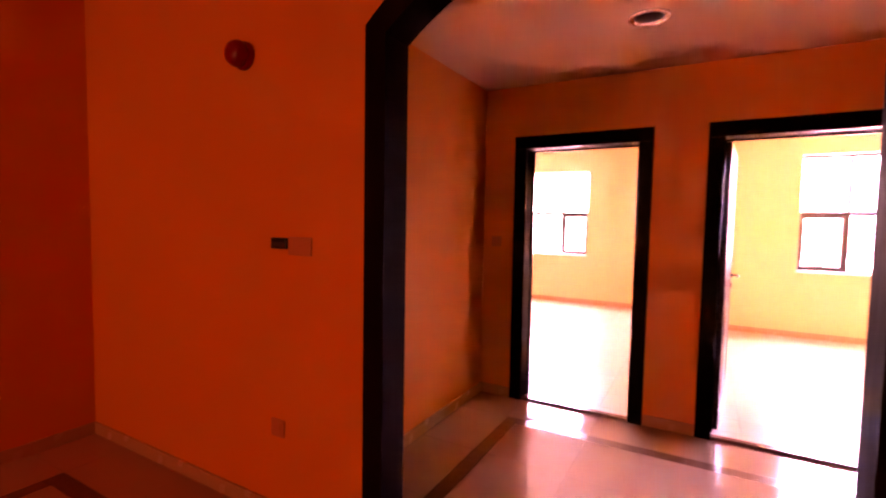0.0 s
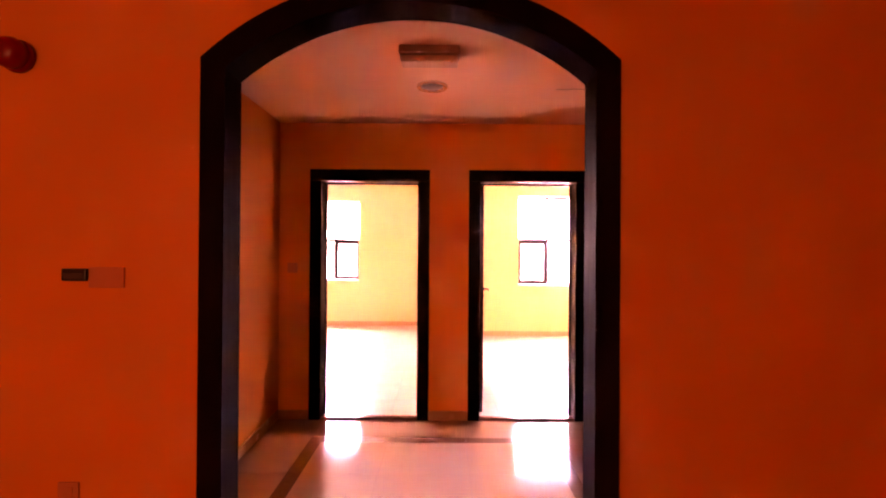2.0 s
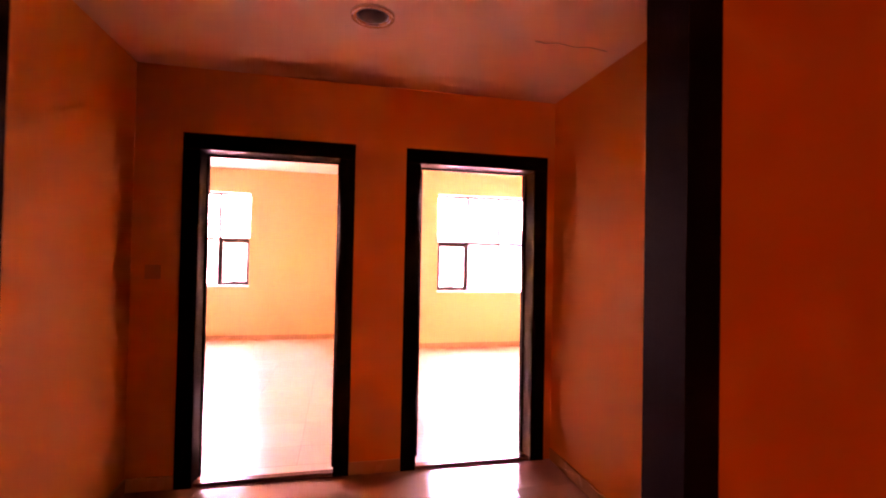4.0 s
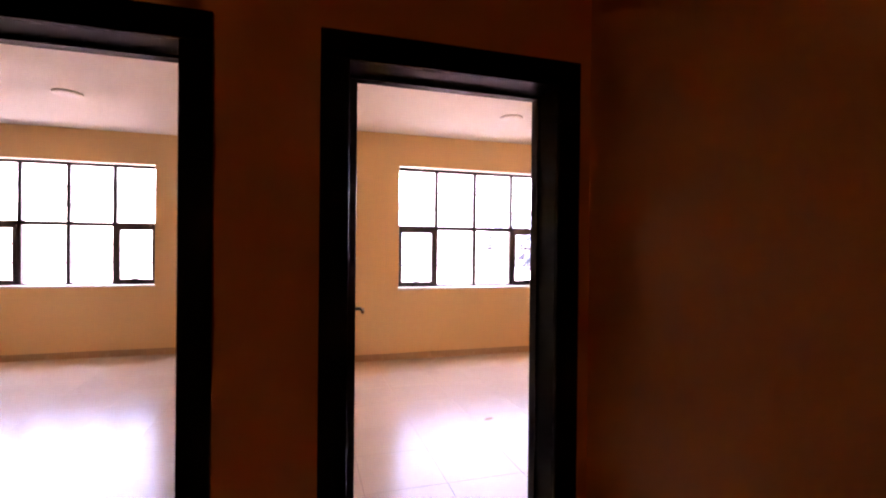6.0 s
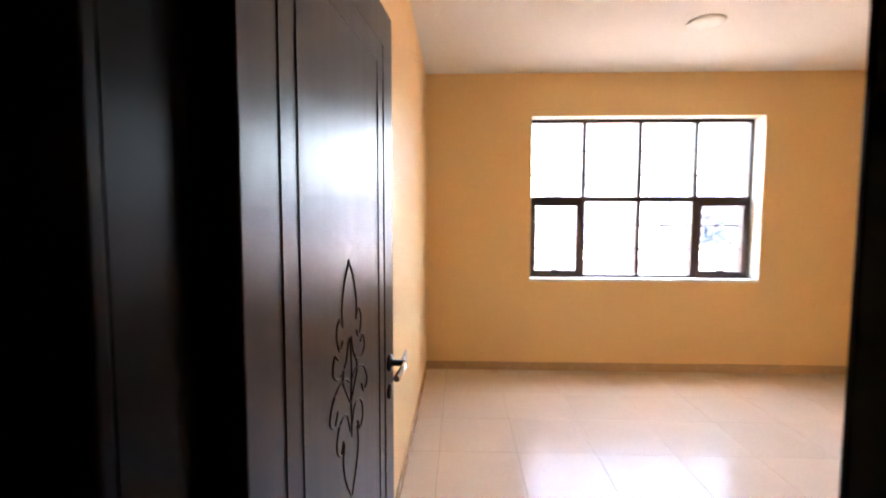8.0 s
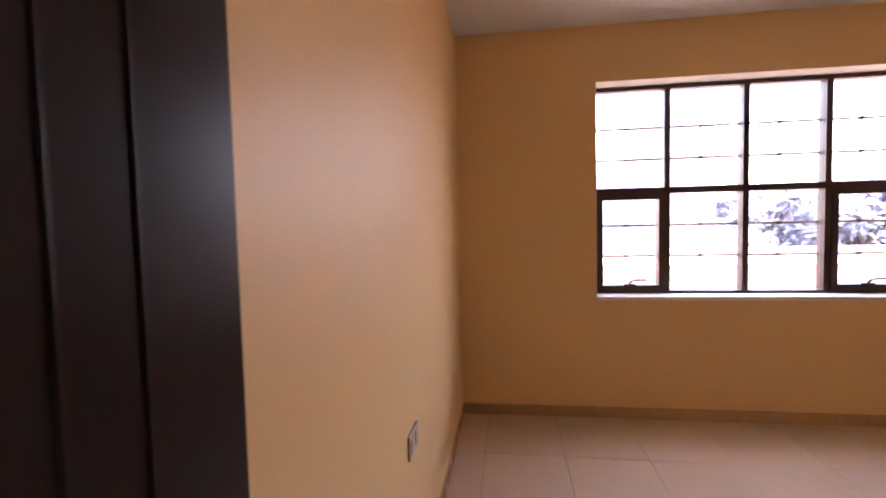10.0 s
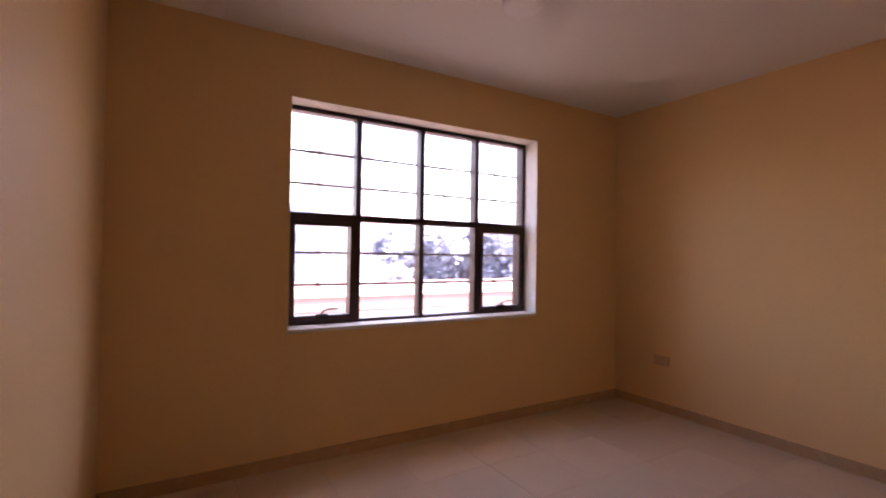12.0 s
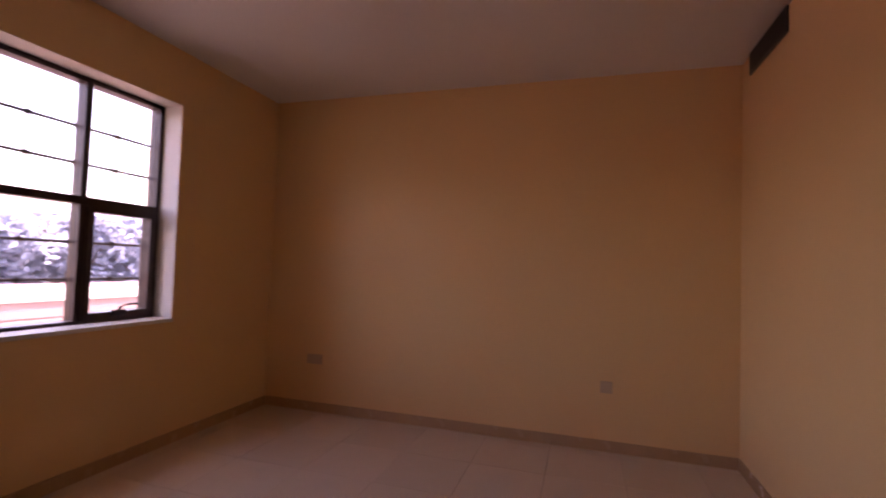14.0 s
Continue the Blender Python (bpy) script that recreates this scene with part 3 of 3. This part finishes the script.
def skirting(x0, y0, x1, y1, nx, ny):
    """A run of skirting tiles along a wall face; (nx, ny) points into the room."""
    run = math.hypot(x1 - x0, y1 - y0)
    n = max(1, round(run / 0.6))
    ux, uy = (x1 - x0) / run, (y1 - y0) / run
    top = thing("baseboard", (x0, y0, 0), "brown tile skirting along the wall", "baseboard", kind="structure", rz=math.degrees(math.atan2(uy, ux)))
    side = 1 if (-uy * nx + ux * ny) > 0 else -1
    w = run / n
    me = mesh_of("skirting_tile", boxes((0.0008, min(0, side * 0.011), 0.0005, w - 0.0008, max(0, side * 0.011), SK), bevel=0.0015), SKIRT)
    for i in range(n):
        o = new("skirting_tile", me)
        o.parent, o.matrix_basis = top, pose(w * i, 0, 0)


for run in ((R2X[0], WIN_Y0, R2X[1], WIN_Y0, 0, -1), (R2X[1], DOOR_Y1, R2X[1], WIN_Y0 - 0.012, -1, 0), (R2X[0], 0.24, R2X[0], WIN_Y0 - 0.012, 1, 0), (D2[1] + 0.1, DOOR_Y1, R2X[1] - 0.012, DOOR_Y1, 0, 1),
            (R1X[0], BACK_Y0, R1X[1], BACK_Y0, 0, -1), (R1X[1], 0.24, R1X[1], BACK_Y0 - 0.012, -1, 0), (R1X[0], DOOR_Y1, R1X[0], BACK_Y0 - 0.012, 1, 0), (R1X[0] + 0.012, DOOR_Y1, D1[0] - 0.1, DOOR_Y1, 0, 1),
            (VESTX[0], DOOR_Y0, D1[0] - 0.1, DOOR_Y0, 0, -1), (D1[1] + 0.1, DOOR_Y0, D2[0] - 0.1, DOOR_Y0, 0, -1), (VESTX[0], ARCH_Y1, VESTX[0], DOOR_Y0 - 0.012, 1, 0), (VESTX[1], ARCH_Y1, VESTX[1], DOOR_Y0 - 0.012, -1, 0),
            (HALLX[0], ARCH_Y0, ARCH_C - ARCH_HALF - 0.1, ARCH_Y0, 0, -1), (ARCH_C + ARCH_HALF + 0.1, ARCH_Y0, HALLX[1], ARCH_Y0, 0, -1), (HALLX[0], HALLY, HALLX[0], ARCH_Y0 - 0.012, 1, 0)):
    skirting(*run)


def cuts(a, b, first, pitch):
    k = math.ceil((a - first) / pitch + 0.02)
    inner = []
    while first + k * pitch < b - 0.02:
        inner.append(first + k * pitch)
        k += 1
    return [a, *inner, b]


TILE_MESHES = {}


def tiles(floor, xs, ys, mat=TILE, name="tile", gap=0.0018):
    for x0, x1 in zip(xs, xs[1:]):
        for y0, y1 in zip(ys, ys[1:]):
            w, d = round(x1 - x0, 4), round(y1 - y0, 4)
            if w < 0.004 or d < 0.004:
                continue
            key = (w, d, mat.name, gap)
            if key not in TILE_MESHES:
                TILE_MESHES[key] = mesh_of(name, boxes((gap / 2, gap / 2, -0.006, w - gap / 2, d - gap / 2, 0.0)), mat)
            o = new(name, TILE_MESHES[key])
            o.parent, o.matrix_basis = floor, pose(x0, y0, random.uniform(-0.0004, 0))


# small flat brown oval lying on one tile
stain = setting("floor_stain", lathe([(0.05, 0.0), (0.045, 0.0012), (0.002, 0.0014)], 14, pose(2.5, 1.82, 0.0003, 0, 0, 30) @ Matrix.Diagonal((1, 0.5, 1, 1))), SKIRT, "small brown mark on the bedroom floor tile", "stain")
P = 0.494
floor1 = thing("floor_room_1", (0, 0, 0), "polished beige porcelain tiles on the bedroom floor", "floor", kind="structure")
tiles(floor1, cuts(*R1X, -0.585, P), cuts(DOOR_Y1, BACK_Y0, 1.46, P), gap=0.0023)
tiles(floor1, list(D1), [DOOR_Y0 + 0.056, DOOR_Y1])
floor2 = thing("floor_room_2", (0, 0, 0), "polished beige porcelain tiles on the bedroom floor", "floor", kind="structure")
tiles(floor2, cuts(*R2X, 1.864, P), cuts(DOOR_Y1, WIN_Y0, 2.40, P), gap=0.0023)
tiles(floor2, list(D2), [DOOR_Y0 + 0.056, DOOR_Y1])


def bordered(floor, x0, x1, y0, y1, bx, by, wide, pitch, margin):
    """Tiles with an inlaid dark band: bx and by are the band's outer lines."""
    def fill(a0, a1, b0, b1, mat=margin):
        tiles(floor, cuts(a0, a1, bx[0], pitch), cuts(b0, b1, by[1], pitch), mat)
    fill(x0, bx[0], y0, y1), fill(bx[1], x1, y0, y1), fill(bx[0], bx[1], by[1], y1)
    if by[0] > y0:
        fill(bx[0], bx[1], y0, by[0])
    fill(bx[0] + wide, bx[1] - wide, by[0] + wide, by[1] - wide, LOBBYTILE)
    tiles(floor, [bx[0], bx[0] + wide], cuts(by[0], by[1] - wide, by[1], 0.6), BORDER, "border_tile")
    tiles(floor, [bx[1] - wide, bx[1]], cuts(by[0], by[1] - wide, by[1], 0.6), BORDER, "border_tile")
    tiles(floor, cuts(bx[0], bx[1], bx[0], 0.6), [by[1] - wide, by[1]], BORDER, "border_tile")
    tiles(floor, cuts(bx[0] + wide, bx[1] - wide, bx[0], 0.6), [by[0], by[0] + wide], BORDER, "border_tile")


lobby = thing("floor_vestibule", (0, 0, 0), "polished brown-beige lobby floor with an inlaid dark brown border", "floor", kind="structure")
bordered(lobby, VESTX[0], VESTX[1], ARCH_Y1, DOOR_Y0, (-0.16, 1.75), (-1.75, -0.43), 0.095, 0.6, OUTERTILE)
tiles(lobby, [ARCH_C - ARCH_HALF, ARCH_C, ARCH_C + ARCH_HALF], [ARCH_Y0, ARCH_Y1], LOBBYTILE)
hall = thing("floor_hall", (0, 0, 0), "polished brown-beige hall floor with an inlaid dark brown border", "floor", kind="structure")
bordered(hall, HALLX[0], HALLX[1], HALLY, ARCH_Y0, (-2.05, 5.0), (-7.7, -2.5), 0.095, 0.6, LOBBYTILE)
